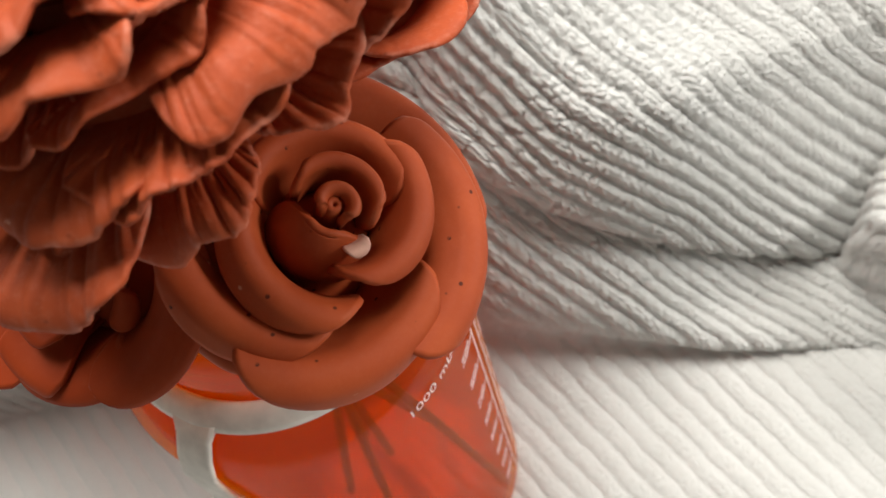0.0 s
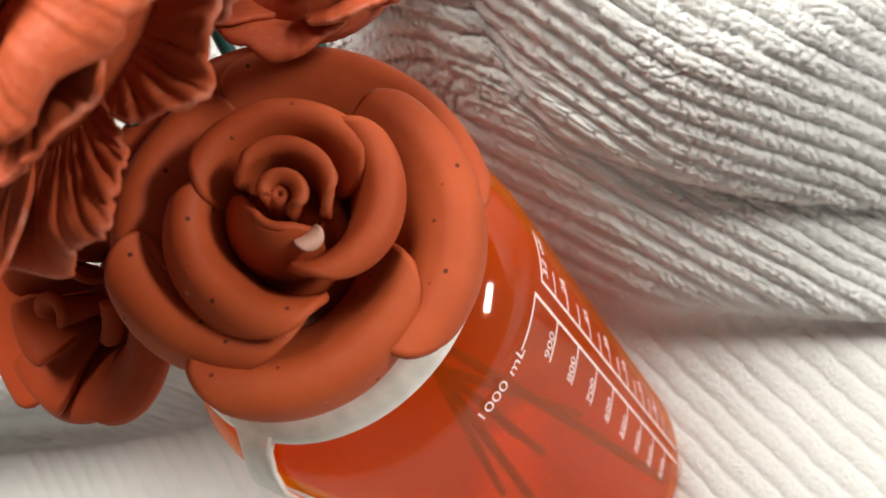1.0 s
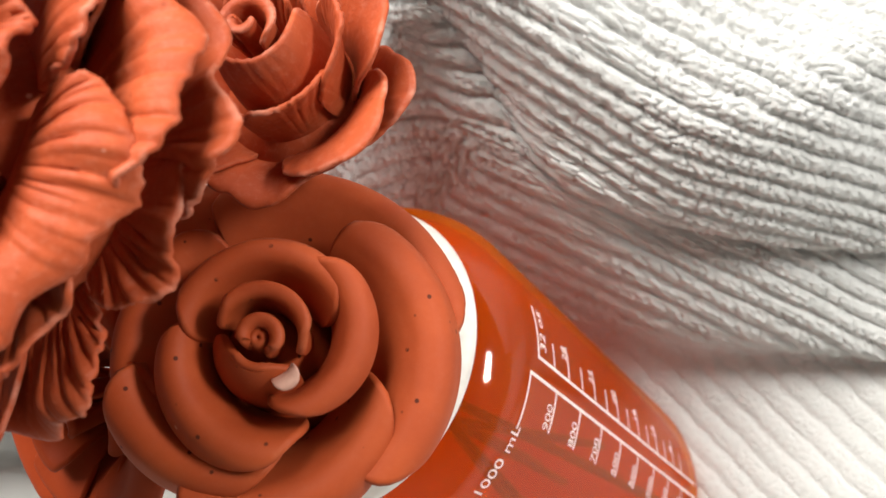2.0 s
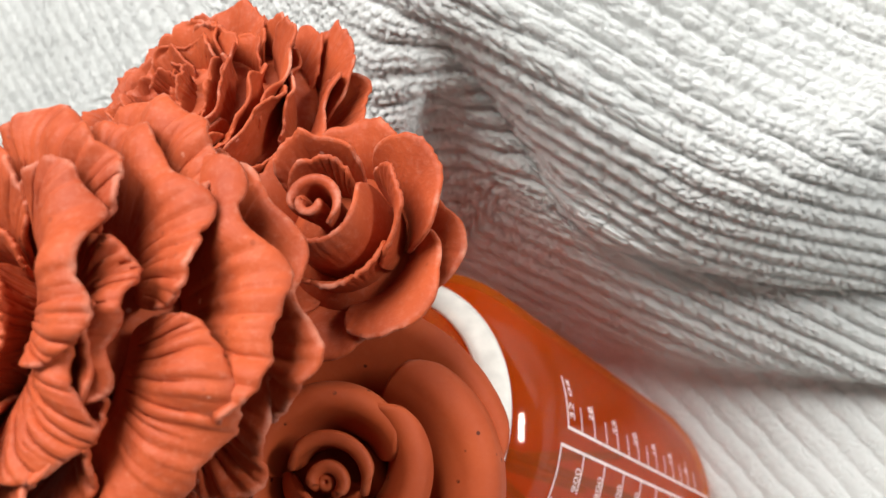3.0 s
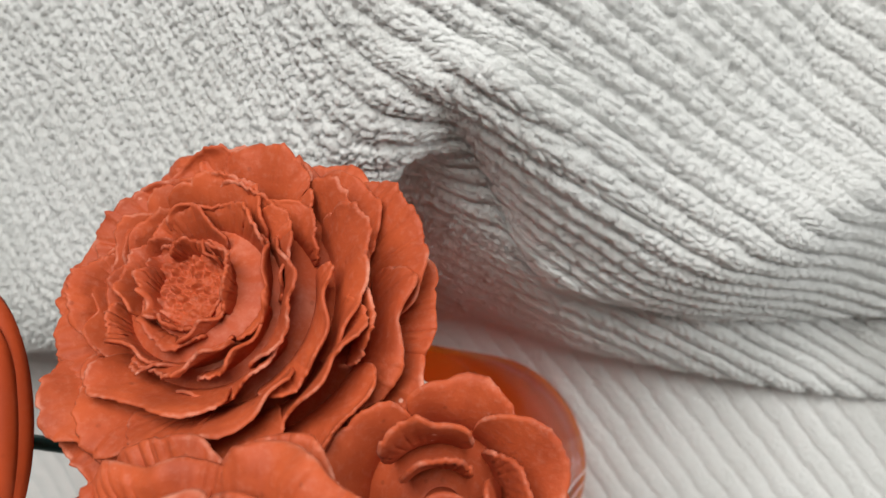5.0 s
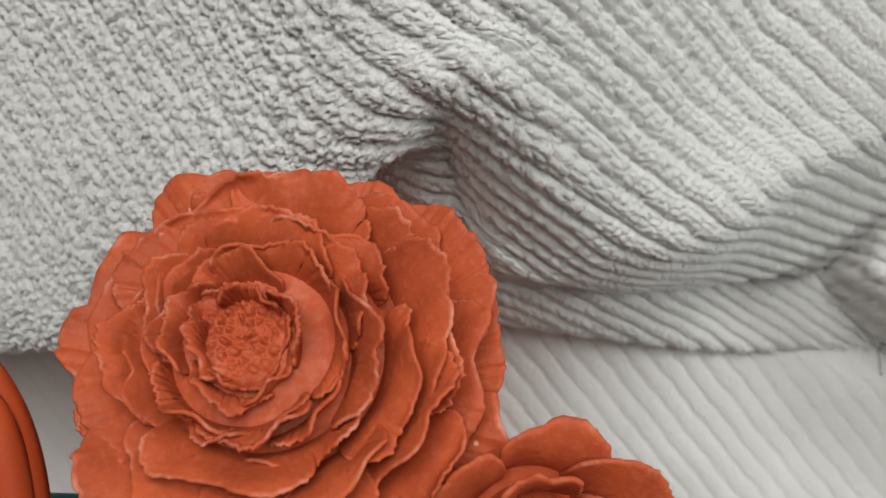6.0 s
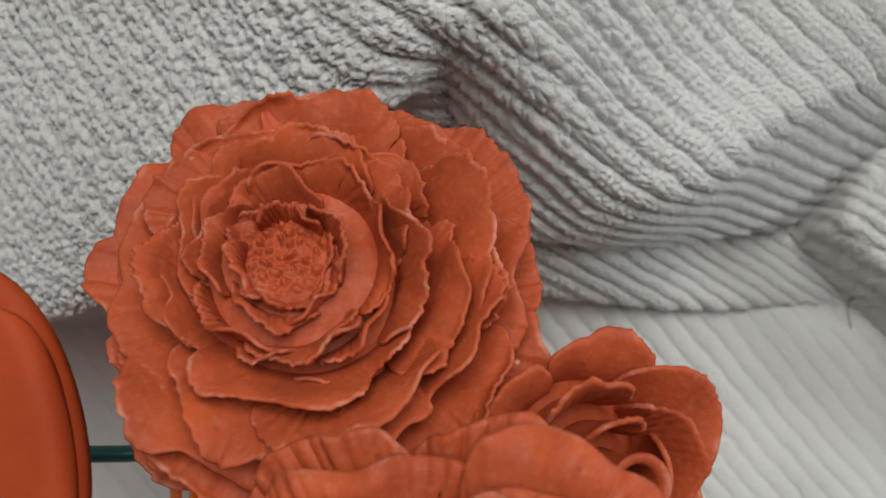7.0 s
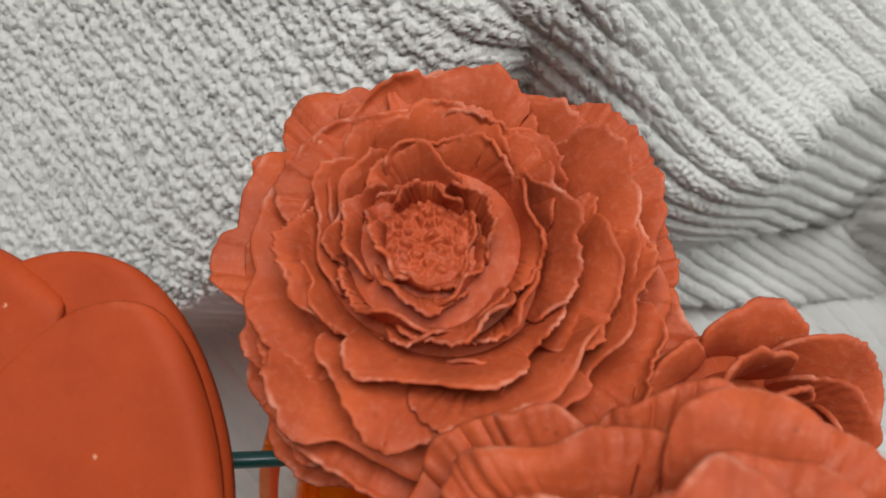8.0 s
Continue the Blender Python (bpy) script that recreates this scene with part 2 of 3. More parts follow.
def flower(name, label, m, petals, mat, thick, group="plaster flowers"):
    root = new(name)
    root.matrix_world = m
    tagged(root, label, "flower", group)
    for spec in petals:
        spec = dict(spec)
        t = spec.pop("thick", thick)
        P, lip = petal_grid(**spec)
        nv, nu = lip.shape
        V = np.linspace(0, 1, nv)[:, None] + np.zeros((1, nu))
        verts, faces, L = shell(P * MM, (t * MM) * (1.0 - 0.25 * V), lip)
        mesh_object("petal", verts, faces, mat, root, lip=L)
    return root


def lathe(profile, segments=96, closed=False):
    verts, faces = [], []
    n = len(profile)
    for k in range(segments):
        a = 2 * math.pi * k / segments
        verts += [(r * math.cos(a), r * math.sin(a), z) for r, z in profile]
    for k in range(segments):
        b, c = k * n, (k + 1) % segments * n
        for i in range(n if closed else n - 1):
            j = (i + 1) % n
            faces.append((b + i, c + i, c + j, b + j))
    return verts, faces


def tube(points, radius, sides=12):
    pts = [Vector(p) for p in points]
    verts, faces = [], []
    a = (pts[1] - pts[0]).orthogonal().normalized()
    for i, p in enumerate(pts):
        d = (pts[min(i + 1, len(pts) - 1)] - pts[max(i - 1, 0)]).normalized()
        a = (a - a.dot(d) * d).normalized()
        b = d.cross(a)
        verts += [tuple(p + radius * (math.cos(t) * a + math.sin(t) * b)) for t in (2 * math.pi * k / sides for k in range(sides))]
    for i in range(len(pts) - 1):
        for k in range(sides):
            q = (k + 1) % sides
            faces.append((i * sides + k, i * sides + q, (i + 1) * sides + q, (i + 1) * sides + k))
    faces.append(tuple(range(sides - 1, -1, -1)))
    faces.append(tuple((len(pts) - 1) * sides + k for k in range(sides)))
    return verts, faces


def bezier(a, b, c, d, n=20):
    a, b, c, d = (Vector(p) for p in (a, b, c, d))
    return [(1 - t) ** 3 * a + 3 * (1 - t) ** 2 * t * b + 3 * (1 - t) * t * t * c + t ** 3 * d for t in (i / n for i in range(n + 1))]


# ---- the ribbed towel ----
BX, BY = -0.071, 0.094        # the bottle's axis

# The lines along which the towel is laid, from the back to the front: (x, y, z) knots in millimetres.
# To the back it climbs a heap; the heap ends in a lip on one side of a pinched pocket and falls in ribs on the other.
FOLD_LINES = [
    [(-300, 520, 240), (300, 520, 250)],
    [(-300, 320, 170), (-140, 320, 220), (-55, 320, 268), (-12, 320, 256), (40, 320, 190), (300, 320, 185)],
    [(-300, 240, 128), (-140, 240, 184), (-108, 240, 200), (-79, 240, 221), (-55, 240, 236), (-28, 240, 232), (-10, 240, 200), (12, 240, 170), (38, 240, 142), (64, 240, 140), (100, 240, 138), (300, 240, 140)],
    [(-300, 205, 108), (-140, 205, 166), (-108, 205, 182), (-79, 205, 204), (-55, 205, 215), (-38, 207, 210), (-24, 207, 197), (-13, 205, 181), (12, 205, 150), (37, 205, 126), (64, 207, 118), (100, 214, 108), (300, 230, 104)],
    [(-300, 135, 84), (-156, 152, 137), (-110, 168, 163), (-80, 180, 187), (-60, 190, 203), (-50, 194, 205), (-38, 190, 197), (-25, 182, 176), (-4, 174, 142), (18, 175, 130), (39, 181, 122), (61, 193, 111), (80, 201, 105), (105, 210, 99), (300, 226, 90)],
    [(-300, 124, 70), (-156, 138, 127), (-110, 155, 151), (-80, 170, 174), (-60, 184, 192), (-53, 189, 192), (-46, 190, 174), (-34, 172, 148), (-20, 168, 137), (-4, 167, 131), (18, 168, 124), (39, 175, 115), (61, 188, 102), (80, 196, 95), (105, 204, 89), (300, 218, 80)],
    [(-300, 128, 50), (-156, 143, 100), (-110, 163, 125), (-80, 178, 153), (-62, 188, 176), (-51, 184, 164), (-45, 181, 149), (-32, 161, 125), (-14, 159, 104), (12, 157, 80), (35, 159, 63), (67, 164, 39), (96, 168, 25), (120, 180, 20), (300, 210, 20)],
    [(-300, 130, 30), (-156, 146, 60), (-110, 165, 85), (-80, 174, 115), (-60, 176, 135), (-45, 168, 130), (-32, 163, 112), (-14, 165, 91), (12, 164, 69), (35, 165, 54), (67, 169, 32), (96, 173, 18), (120, 182, 15), (300, 212, 12)],
    [(-300, 128, 8), (-156, 143, 22), (-110, 160, 40), (-80, 164, 60), (-50, 158, 76), (-30, 152, 70), (0, 151, 58), (20, 150, 49), (61, 152, 20), (88, 154, 13), (111, 160, 11), (300, 170, 4)],
    [(-300, 122, 0), (-156, 138, 2), (-110, 154, 8), (-80, 156, 18), (-50, 150, 30), (-30, 145, 32), (0, 141, 28), (38, 136.5, 18), (53, 135, 13), (77, 134, 9), (102, 136, 4), (130, 138, 0), (300, 140, -3)],
    [(-300, 118, -3), (-156, 134, -3), (-110, 150, -1), (-80, 152, 4), (-50, 147, 12), (-30, 147, 13), (0, 144, 11), (38, 140, 6), (53, 138, 4), (77, 136, 4), (102, 134, 2), (130, 132, -2), (300, 134, -4)],
    [(-300, 105, -4), (-130, 128, -4), (-80, 143, -4), (-30, 132, -1), (38, 127, 1), (80, 122, 2), (300, 120, -4)],
    [(-300, 90, -4), (300, 90, -4)],
    [(-300, 20, -4), (300, 20, -4)],
    [(-300, -320, -4), (300, -320, -4)],
]


def laid_towel(xs, spacing):
    """The smooth sheet through the fold lines: (rows, columns, 3), and how far down the cloth each row lies (1 at the lip of the heap)."""
    pad = np.arange(xs[0] - 0.03, xs[-1] + 0.03, 0.0005)
    w = np.exp(-0.5 * (np.arange(-16, 17) * 0.0005 / 0.0030) ** 2)
    w /= w.sum()
    lines = []
    for knots in FOLD_LINES:
        k = np.array(knots) * 0.001
        both = [np.convolve(np.interp(pad, k[:, 0], k[:, c]), w, mode="same") for c in (1, 2)]
        lines.append(np.stack([np.interp(xs, pad, b) for b in both], axis=1))
    L = np.stack(lines)
    chord = np.linalg.norm(np.diff(L, axis=0), axis=2).mean(axis=1)
    t = np.concatenate([[0.0], np.cumsum(chord ** 0.75)])
    tangent = np.zeros_like(L)
    for i in range(len(L)):
        a, b = max(i - 1, 0), min(i + 1, len(L) - 1)
        if 0 < i < len(L) - 1:
            h0, h1 = t[i] - t[i - 1], t[i + 1] - t[i]
            tangent[i] = ((L[i] - L[i - 1]) / h0 * h1 + (L[i + 1] - L[i]) / h1 * h0) / (h0 + h1)
        else:
            tangent[i] = (L[b] - L[a]) / (t[b] - t[a])
    out, level = [], []
    for i in range(len(L) - 1):
        n = max(3, int(chord[i] / spacing[i]))
        h = t[i + 1] - t[i]
        for s in np.arange(n) / n:
            out.append((2 * s ** 3 - 3 * s ** 2 + 1) * L[i] + (s ** 3 - 2 * s ** 2 + s) * h * tangent[i] + (3 * s ** 2 - 2 * s ** 3) * L[i + 1] + (s ** 3 - s ** 2) * h * tangent[i + 1])
            level.append(i + s)
    out.append(L[-1])
    level.append(len(L) - 1.0)
    YZ = np.stack(out)
    X = np.broadcast_to(xs, YZ.shape[:2])
    return np.dstack([X, YZ]), np.array(level)[:, None] + 0 * X


def cells(p, q, seed):
    """Distances to the nearest and the next of one jittered point in each unit cell."""
    i, j = np.floor(p), np.floor(q)
    best, second = np.full(p.shape, 9.0), np.full(p.shape, 9.0)
    for di in (-1, 0, 1):
        for dj in (-1, 0, 1):
            a, b = i + di, j + dj
            h = np.sin(a * 127.1 + b * 311.7 + seed) * 43758.5453
            g = np.sin(a * 269.5 + b * 183.3 + seed) * 24634.6345
            jx, jy = 0.5 + 0.6 * (h - np.floor(h) - 0.5), 0.5 + 0.9 * (g - np.floor(g) - 0.5)
            r = np.hypot(a + jx - p, b + jy - q)
            second = np.minimum(second, np.maximum(best, r))
            best = np.minimum(best, r)
    return best, second


def build_towel():
    xs = np.concatenate([np.arange(-0.6, -0.36, 0.006), np.arange(-0.36, -0.27, 0.0010), np.arange(-0.27, 0.135, 0.0006), np.arange(0.135, 0.2, 0.0012), np.arange(0.2, 0.5, 0.005)])
    fine = 0.0006
    P, level = laid_towel(xs, [0.006, 0.002, fine, fine, fine, fine, fine, fine, fine, fine, fine, fine, 0.0009, 0.008])
    X, Y, Z = P[..., 0], P[..., 1], P[..., 2].copy()
    # soft unevenness
    Z += 0.0012 * np.sin(62 * X + 31 * Y + 1.0) * np.sin(41 * Y - 23 * X + 0.4)
    # another folded end of the towel, its tip pointing at the bottle
    side = X - (0.1105 + 0.20 * np.maximum(Y - 0.163, 0) + 0.003 * np.sin(Y * 70))
    tip = (X - 0.109) * 0.69 + (Y - 0.163) * 0.73
    inside = np.minimum(side, tip)
    lift = 0.060 - 0.2 * (0.2 - Y) - np.minimum(Z, 0.06)
    Z += np.maximum(lift, 0) * (0.90 * smoothstep(-0.002, 0.004, inside) + 0.10 * smoothstep(0.0, 0.02, inside))
    P = np.stack([X, Y, Z], axis=2)
    n = np.cross(np.gradient(P, axis=0), np.gradient(P, axis=1))
    n /= np.linalg.norm(n, axis=2, keepdims=True) + 1e-12
    # ribs and the loops of the pile
    left = smoothstep(-0.045, -0.085, X) * smoothstep(6.6, 5.2, level)
    arc = np.concatenate([np.zeros((1, X.shape[1])), np.cumsum(np.linalg.norm(np.diff(P, axis=0), axis=2), axis=0)])
    crest = int(np.searchsorted(level[:, 0], 4.0))
    below = np.maximum(arc - arc[crest], 0)
    q = 0.55 * X + 0.87 * Y + 0.19 * Z
    p = -0.80 * X + 0.48 * Y - 0.36 * Z
    aside = smoothstep(-0.045, -0.10, X) * smoothstep(6.6, 5.2, level)
    q = q * (1 - aside) + (0.80 * X + 0.50 * Y + 0.10 * Z + 0.11) * aside
    falling = level >= 4.0
    q = np.where(falling & (level < 6.9), q[crest] - 0.88 * below, q)
    p = np.where(falling & (level < 6.9), p[crest] - 0.3 * below, p)
    lower = smoothstep(6.7, 7.1, level)
    flat = smoothstep(9.2, 9.9, level)
    phase = q / 0.0077 * (1 - lower) + ((0.55 * X + 0.87 * Y + 0.19 * Z) / 0.0056 * (1 - flat) + (0.77 * X + 0.64 * Y) / 0.0080 * flat) * lower + 0.035 * np.sin(p * 260) + 0.03 * np.sin(p * 610 + q * 90)
    crowd = np.hypot(np.gradient(phase, axis=0) / (np.linalg.norm(np.gradient(P, axis=0), axis=2) + 1e-9), np.gradient(phase, axis=1) / (np.linalg.norm(np.gradient(P, axis=1), axis=2) + 1e-9))
    plain = smoothstep(95, 55, crowd) * smoothstep(3.9, 4.1, level) * smoothstep(6.9, 6.7, level)
    front = smoothstep(8.6, 9.4, level)
    away = smoothstep(0.03, 0.08, X) * smoothstep(6.0, 5.0, level)
    rib = np.abs(np.sin(math.pi * phase)) ** (0.45 - 0.08 * front - 0.1 * away)
    near, next_near = cells(phase * 3.4, p / 0.0020, 1.7)
    nub = smoothstep(0.0, 0.20, next_near - near) * (1 - 0.5 * near)
    near, next_near = cells(q / 0.0023, p / 0.0024, 4.1)
    loop = smoothstep(0.0, 0.2, next_near - near) * (1 - 0.5 * near)
    near, next_near = cells(arc / 0.0024, X / 0.0019, 2.3)
    knot = smoothstep(0.0, 0.2, next_near - near) * (1 - 0.5 * near)
    deep = (1 - 0.45 * away) * (1 - 0.42 * front) * (1 - 0.5 * left)
    h = 0.0027 * deep * (rib * (1 - plain) + 0.7 * plain) + 0.0016 * knot * plain + (0.0013 * nub * (1 - plain) * (1 - left) * (1 - 0.45 * away) * (1 - 0.65 * front) + 0.0025 * loop * left)
    P = P + n * h[..., None]
    rows, cols = X.shape
    me = bpy.data.meshes.new("towel")
    idx = np.arange(rows * cols).reshape(rows, cols)
    quads = np.stack([idx[:-1, :-1], idx[1:, :-1], idx[1:, 1:], idx[:-1, 1:]], axis=2).reshape(-1, 4)
    me.vertices.add(rows * cols)
    me.vertices.foreach_set("co", P.reshape(-1).astype(np.float32))
    me.loops.add(quads.size)
    me.loops.foreach_set("vertex_index", quads.reshape(-1).astype(np.int32))
    me.polygons.add(len(quads))
    me.polygons.foreach_set("loop_start", np.arange(0, quads.size, 4, dtype=np.int32))
    me.polygons.foreach_set("use_smooth", np.ones(len(quads), dtype=bool))
    me.update(calc_edges=True)
    me.validate()
    me.materials.append(TOWEL)
    ob = new("towel", me)
    tagged(ob, "pale grey ribbed cotton towel lying in soft folds", "towel")
    return ob


build_towel()


# ---- the bottle ----
def build_bottle():
    root = new("bottle")
    root.matrix_world = pose(BX, BY, 0.0)
    tagged(root, "amber see-through plastic bottle with white printed scale, standing on the towel", "bottle")
    outer = [(0.0, 0.002), (30, 0.0), (38, 1.2), (43, 4.5), (44.5, 9), (44.5, 160), (44.3, 163), (43.2, 167), (41, 171), (38, 174.5), (35, 177), (32.5, 178.6), (31.2, 180.2), (31.0, 183)]
    neck = [(31.0, 186), (31.0, 187), (31.9, 188.2), (31.0, 189.4), (31.0, 191.4), (31.9, 192.6), (31.0, 193.8), (31.0, 196), (31.9, 197.2), (31.0, 198.4), (30.6, 201), (29.6, 202)]
    inner = [(28.6, 201), (28.4, 182), (30.5, 176.5), (34.5, 174.2), (37.5, 171.6), (40, 168.5), (41.6, 165), (42.4, 160), (42.4, 10), (40, 5), (30, 3), (0, 3)]
    prof = [(r * MM, z * MM) for r, z in outer + neck + inner]
    v, f = lathe(prof, 128)
    body = mesh_object("body", v, f, AMBER, root)
    ring = [(31.3, 179.2), (34.5, 178.0), (37.0, 176.3), (37.6, 177.2), (36.8, 178.6), (34.5, 180.3), (32.0, 181.4), (31.3, 181.0)]
    v, f = lathe([((r + 0.25) * MM, (z + 0.3) * MM) for r, z in ring], 128, closed=True)
    collar = mesh_object("neck_ring", v, f, STRAP_WHITE, root, "white soft plastic tether ring round the neck")
    # the tether hangs over the shoulder
    a0 = radians(STRAP_AZ)
    path = [(36.0, 178.4), (39.5, 175.4), (43.0, 171.0), (45.6, 165.0), (46.2, 155.0), (46.8, 135.0), (48.5, 110.0), (51.0, 95.0)]
    cols = 9
    grid = np.zeros((len(path), cols, 3))
    for j, (r, z) in enumerate(path):
        w = 8.0 if j else 11.0
        for i in range(cols):
            s = (i / (cols - 1) * 2 - 1) * w / 2
            grid[j, i] = ((r * math.cos(a0) - s * math.sin(a0)) * MM, (r * math.sin(a0) + s * math.cos(a0)) * MM, z * MM)
    v, f, _ = shell(grid, np.full(grid.shape[:2], 0.0016), np.zeros(grid.shape[:2]))
    mesh_object("strap", v, f, STRAP_WHITE, root, "white soft plastic tether strap")
    return root


STRAP_AZ = 250.0
bottle = build_bottle()

# ---- the flowers ----
def core(root, rings, mat, bumps=0.0, drift=(0.0, 0.0)):
    """The solid heart of a flower, from which its petals grow; rings: (radius, height) in millimetres."""
    v, f = lathe([(r * MM, z * MM) for r, z in rings], 96 if bumps else 40)
    v = np.array(v)
    if bumps:
        for i, p in enumerate(v):
            k = noise.voronoi(Vector(p) * 720)[0]
            v[i] = p + np.array([0, 0, 1]) * bumps * MM * (1.6 * min(k[1] - k[0], 0.5) + 0.5 * noise.noise(Vector(p) * 300) - 0.4) * (1 if math.hypot(p[0], p[1]) < 0.0075 else 0.2)
    v[:, 0] += drift[0] * MM
    v[:, 1] += drift[1] * MM
    mesh_object("core", v, f, mat, root, lip=np.full(len(v), 0.45 if bumps else 0.0))


rose_a = [
    dict(ang=80, half=165, r0=1.7, z0=8, r1=2.2, z1=20.6, roll=0.6, arc=130, spiral=-0.25, ends=7),
    dict(ang=72, half=112, r0=5.6, z0=8, r1=6.6, z1=20.2, roll=0.7, arc=150, spiral=-0.02, ends=(4, 4)),
    dict(ang=244, half=92, r0=8.6, z0=9, r1=4.3, z1=18.8, roll=0.5, arc=70, spiral=0.03, ends=(3, 4)),
    dict(ang=98, half=108, r0=8.0, z0=4, r1=12.0, z1=16.8, roll=1.6, arc=135, tail=2, spiral=-0.02, ends=(2.2, 2.2), ruffle=0.12),
    dict(ang=-14, half=100, r0=9.0, z0=4, r1=12.2, z1=17.2, roll=1.6, arc=135, tail=2.5, spiral=0.26, ends=(1.6, 2.4), ruffle=0.1),
    dict(ang=234, half=88, r0=10.0, z0=0, r1=13.4, z1=15.4, roll=2.2, arc=128, tail=3, spiral=0.20, ends=(3.4, 1.7), ruffle=0.15),
    dict(ang=2, half=78, r0=14, z0=-3, r1=22.4, z1=10.6, roll=3.4, arc=122, tail=4, spiral=-0.12, ends=(2.0, 2.4), ruffle=0.25),
    dict(ang=-66, half=74, r0=14, z0=-4, r1=20.6, z1=11.0, roll=3.3, arc=125, tail=3, spiral=-0.22, ends=(2.4, 1.6), ruffle=0.2),
    dict(ang=236, half=64, r0=14, z0=-5, r1=19.0, z1=11.4, roll=3.2, arc=125, tail=3, spiral=-0.18, ends=(2.4, 1.7), ruffle=0.25),
    dict(ang=164, half=64, r0=13, z0=-3, r1=20.5, z1=9.6, roll=2.6, arc=130, tail=2, spiral=0.04, ends=2.2, ruffle=0.2),
    dict(ang=60, half=76, r0=14, z0=-6, r1=27.2, z1=4.8, roll=2.6, arc=125, tail=2, spiral=-0.03, ends=2.8, ruffle=0.3),
    dict(ang=132, half=66, r0=14, z0=-7, r1=28.4, z1=3.6, roll=2.4, arc=120, tail=1, ends=2.8, ruffle=0.3),
    dict(ang=222, half=50, r0=13, z0=-9, r1=22.5, z1=0.5, roll=2.0, arc=120, tail=1, ends=2.6),
]
for spec in rose_a:
    spec.update(nu=56, nv=30, seed=int(spec["ang"]) + 400, waves=1.1)
rose = flower("rose", "smooth terracotta plaster rose with rolled petal lips", frame_of((-0.034, 0.070, 0.247), (0.46, -0.21, 0.886), (0.911, 0.047, -0.409), 0.022), rose_a, SMOOTH_CLAY, 1.9)
chipped = petal_grid(ang=-54, half=25, r0=5.6, z0=15.4, r1=6.6, z1=18.4, roll=1.2, arc=125, ends=2.0, nu=14, nv=10)
v, f, L = shell(chipped[0] * MM, np.full(chipped[1].shape, 0.0005), chipped[1])
mesh_object("chip", v, f, CHIP, rose, "pale pink broken edge of a petal", lip=L)
core(rose, [(0.0, 19.6), (0.5, 20.6), (1.3, 20.4), (1.8, 18.5), (2.3, 15.5), (5.0, 12.5), (8.5, 6), (12, -2), (15, -6), (13, -10), (5, -13), (0, -14)], SMOOTH_CLAY)


def ringed(rings, seed, wild=0.0, inward=0.0, off=0.0, drift=(0.0, 0.0), **common):
    """Rings of petals: (count, r0, z0, r1, z1, half, turn)."""
    rng = np.random.default_rng(seed)
    out = []
    for count, r0, z0, r1, z1, half, turn in rings:
        for k in range(count):
            j = np.concatenate([rng.uniform(-1, 1, 9), rng.uniform(-1, 1, 3) if off else np.zeros(3)])
            own = dict(common)
            own["roll"] = common["roll"] * (1 + 0.5 * wild * j[5])
            own["arc"] = common["arc"] * (1 + 0.7 * wild * j[6])
            own["curl"] = -1.0 if 0.5 + 0.5 * j[8] < inward else 1.0
            own["shift"] = (drift[0] + off * j[9], drift[1] + off * j[10])
            own["lean"] = 0.12 * off * j[11]
            own["power"] = 1.5 + 0.5 * wild * j[7]
            out.append(dict(ang=turn + 360 * k / count + 7 * (1 + wild) * j[0], half=half * (1 + 0.2 * j[1]), r0=r0, z0=z0, r1=r1 * (1 + 0.07 * (1 + wild) * j[2]), z1=z1 + 1.1 * (1 + wild) * j[3],
                            spiral=(0.05 + 0.05 * wild) * j[4], seed=int(rng.integers(1e6)), **own))
    return out


peony_b = ringed([(3, 1.5, 5, 4.0, 21, 75, 20), (4, 4, 6, 8, 24, 62, 60), (5, 8, 8, 13, 24.5, 56, 0)],
                 5, wild=0.8, inward=0.4, roll=2.4, arc=75, ends=3.2, ruffle=1.5, waves=1.6, crease=0.5, ragged=0.12, nu=110, nv=24)
peony_b += ringed([(6, 9, 14, 18, 23, 50, 30), (7, 13, 12, 23.5, 19, 46, 10), (7, 17, 8, 28.5, 13.5, 46, 35), (7, 19, 2, 32, 6, 46, 0), (7, 18, -5, 34, -3, 46, 25)],
                  395, wild=0.9, off=0.7, roll=4.5, arc=70, ends=2.8, ruffle=2.0, waves=2.2, crease=0.5, ragged=0.14, nu=120, nv=28)
peony = flower("peony", "large ruffled terracotta plaster peony with creased petals", frame_of((-0.059, 0.083, 0.300), (-0.15, -0.12, 0.98), (1, 0, 0), 0.025), peony_b, ROUGH_CLAY, 1.1)
core(peony, [(0.0, 15), (8, 14), (15, 11), (20, 6), (22, -2), (17, -9), (6, -14), (0, -14)], ROUGH_CLAY)

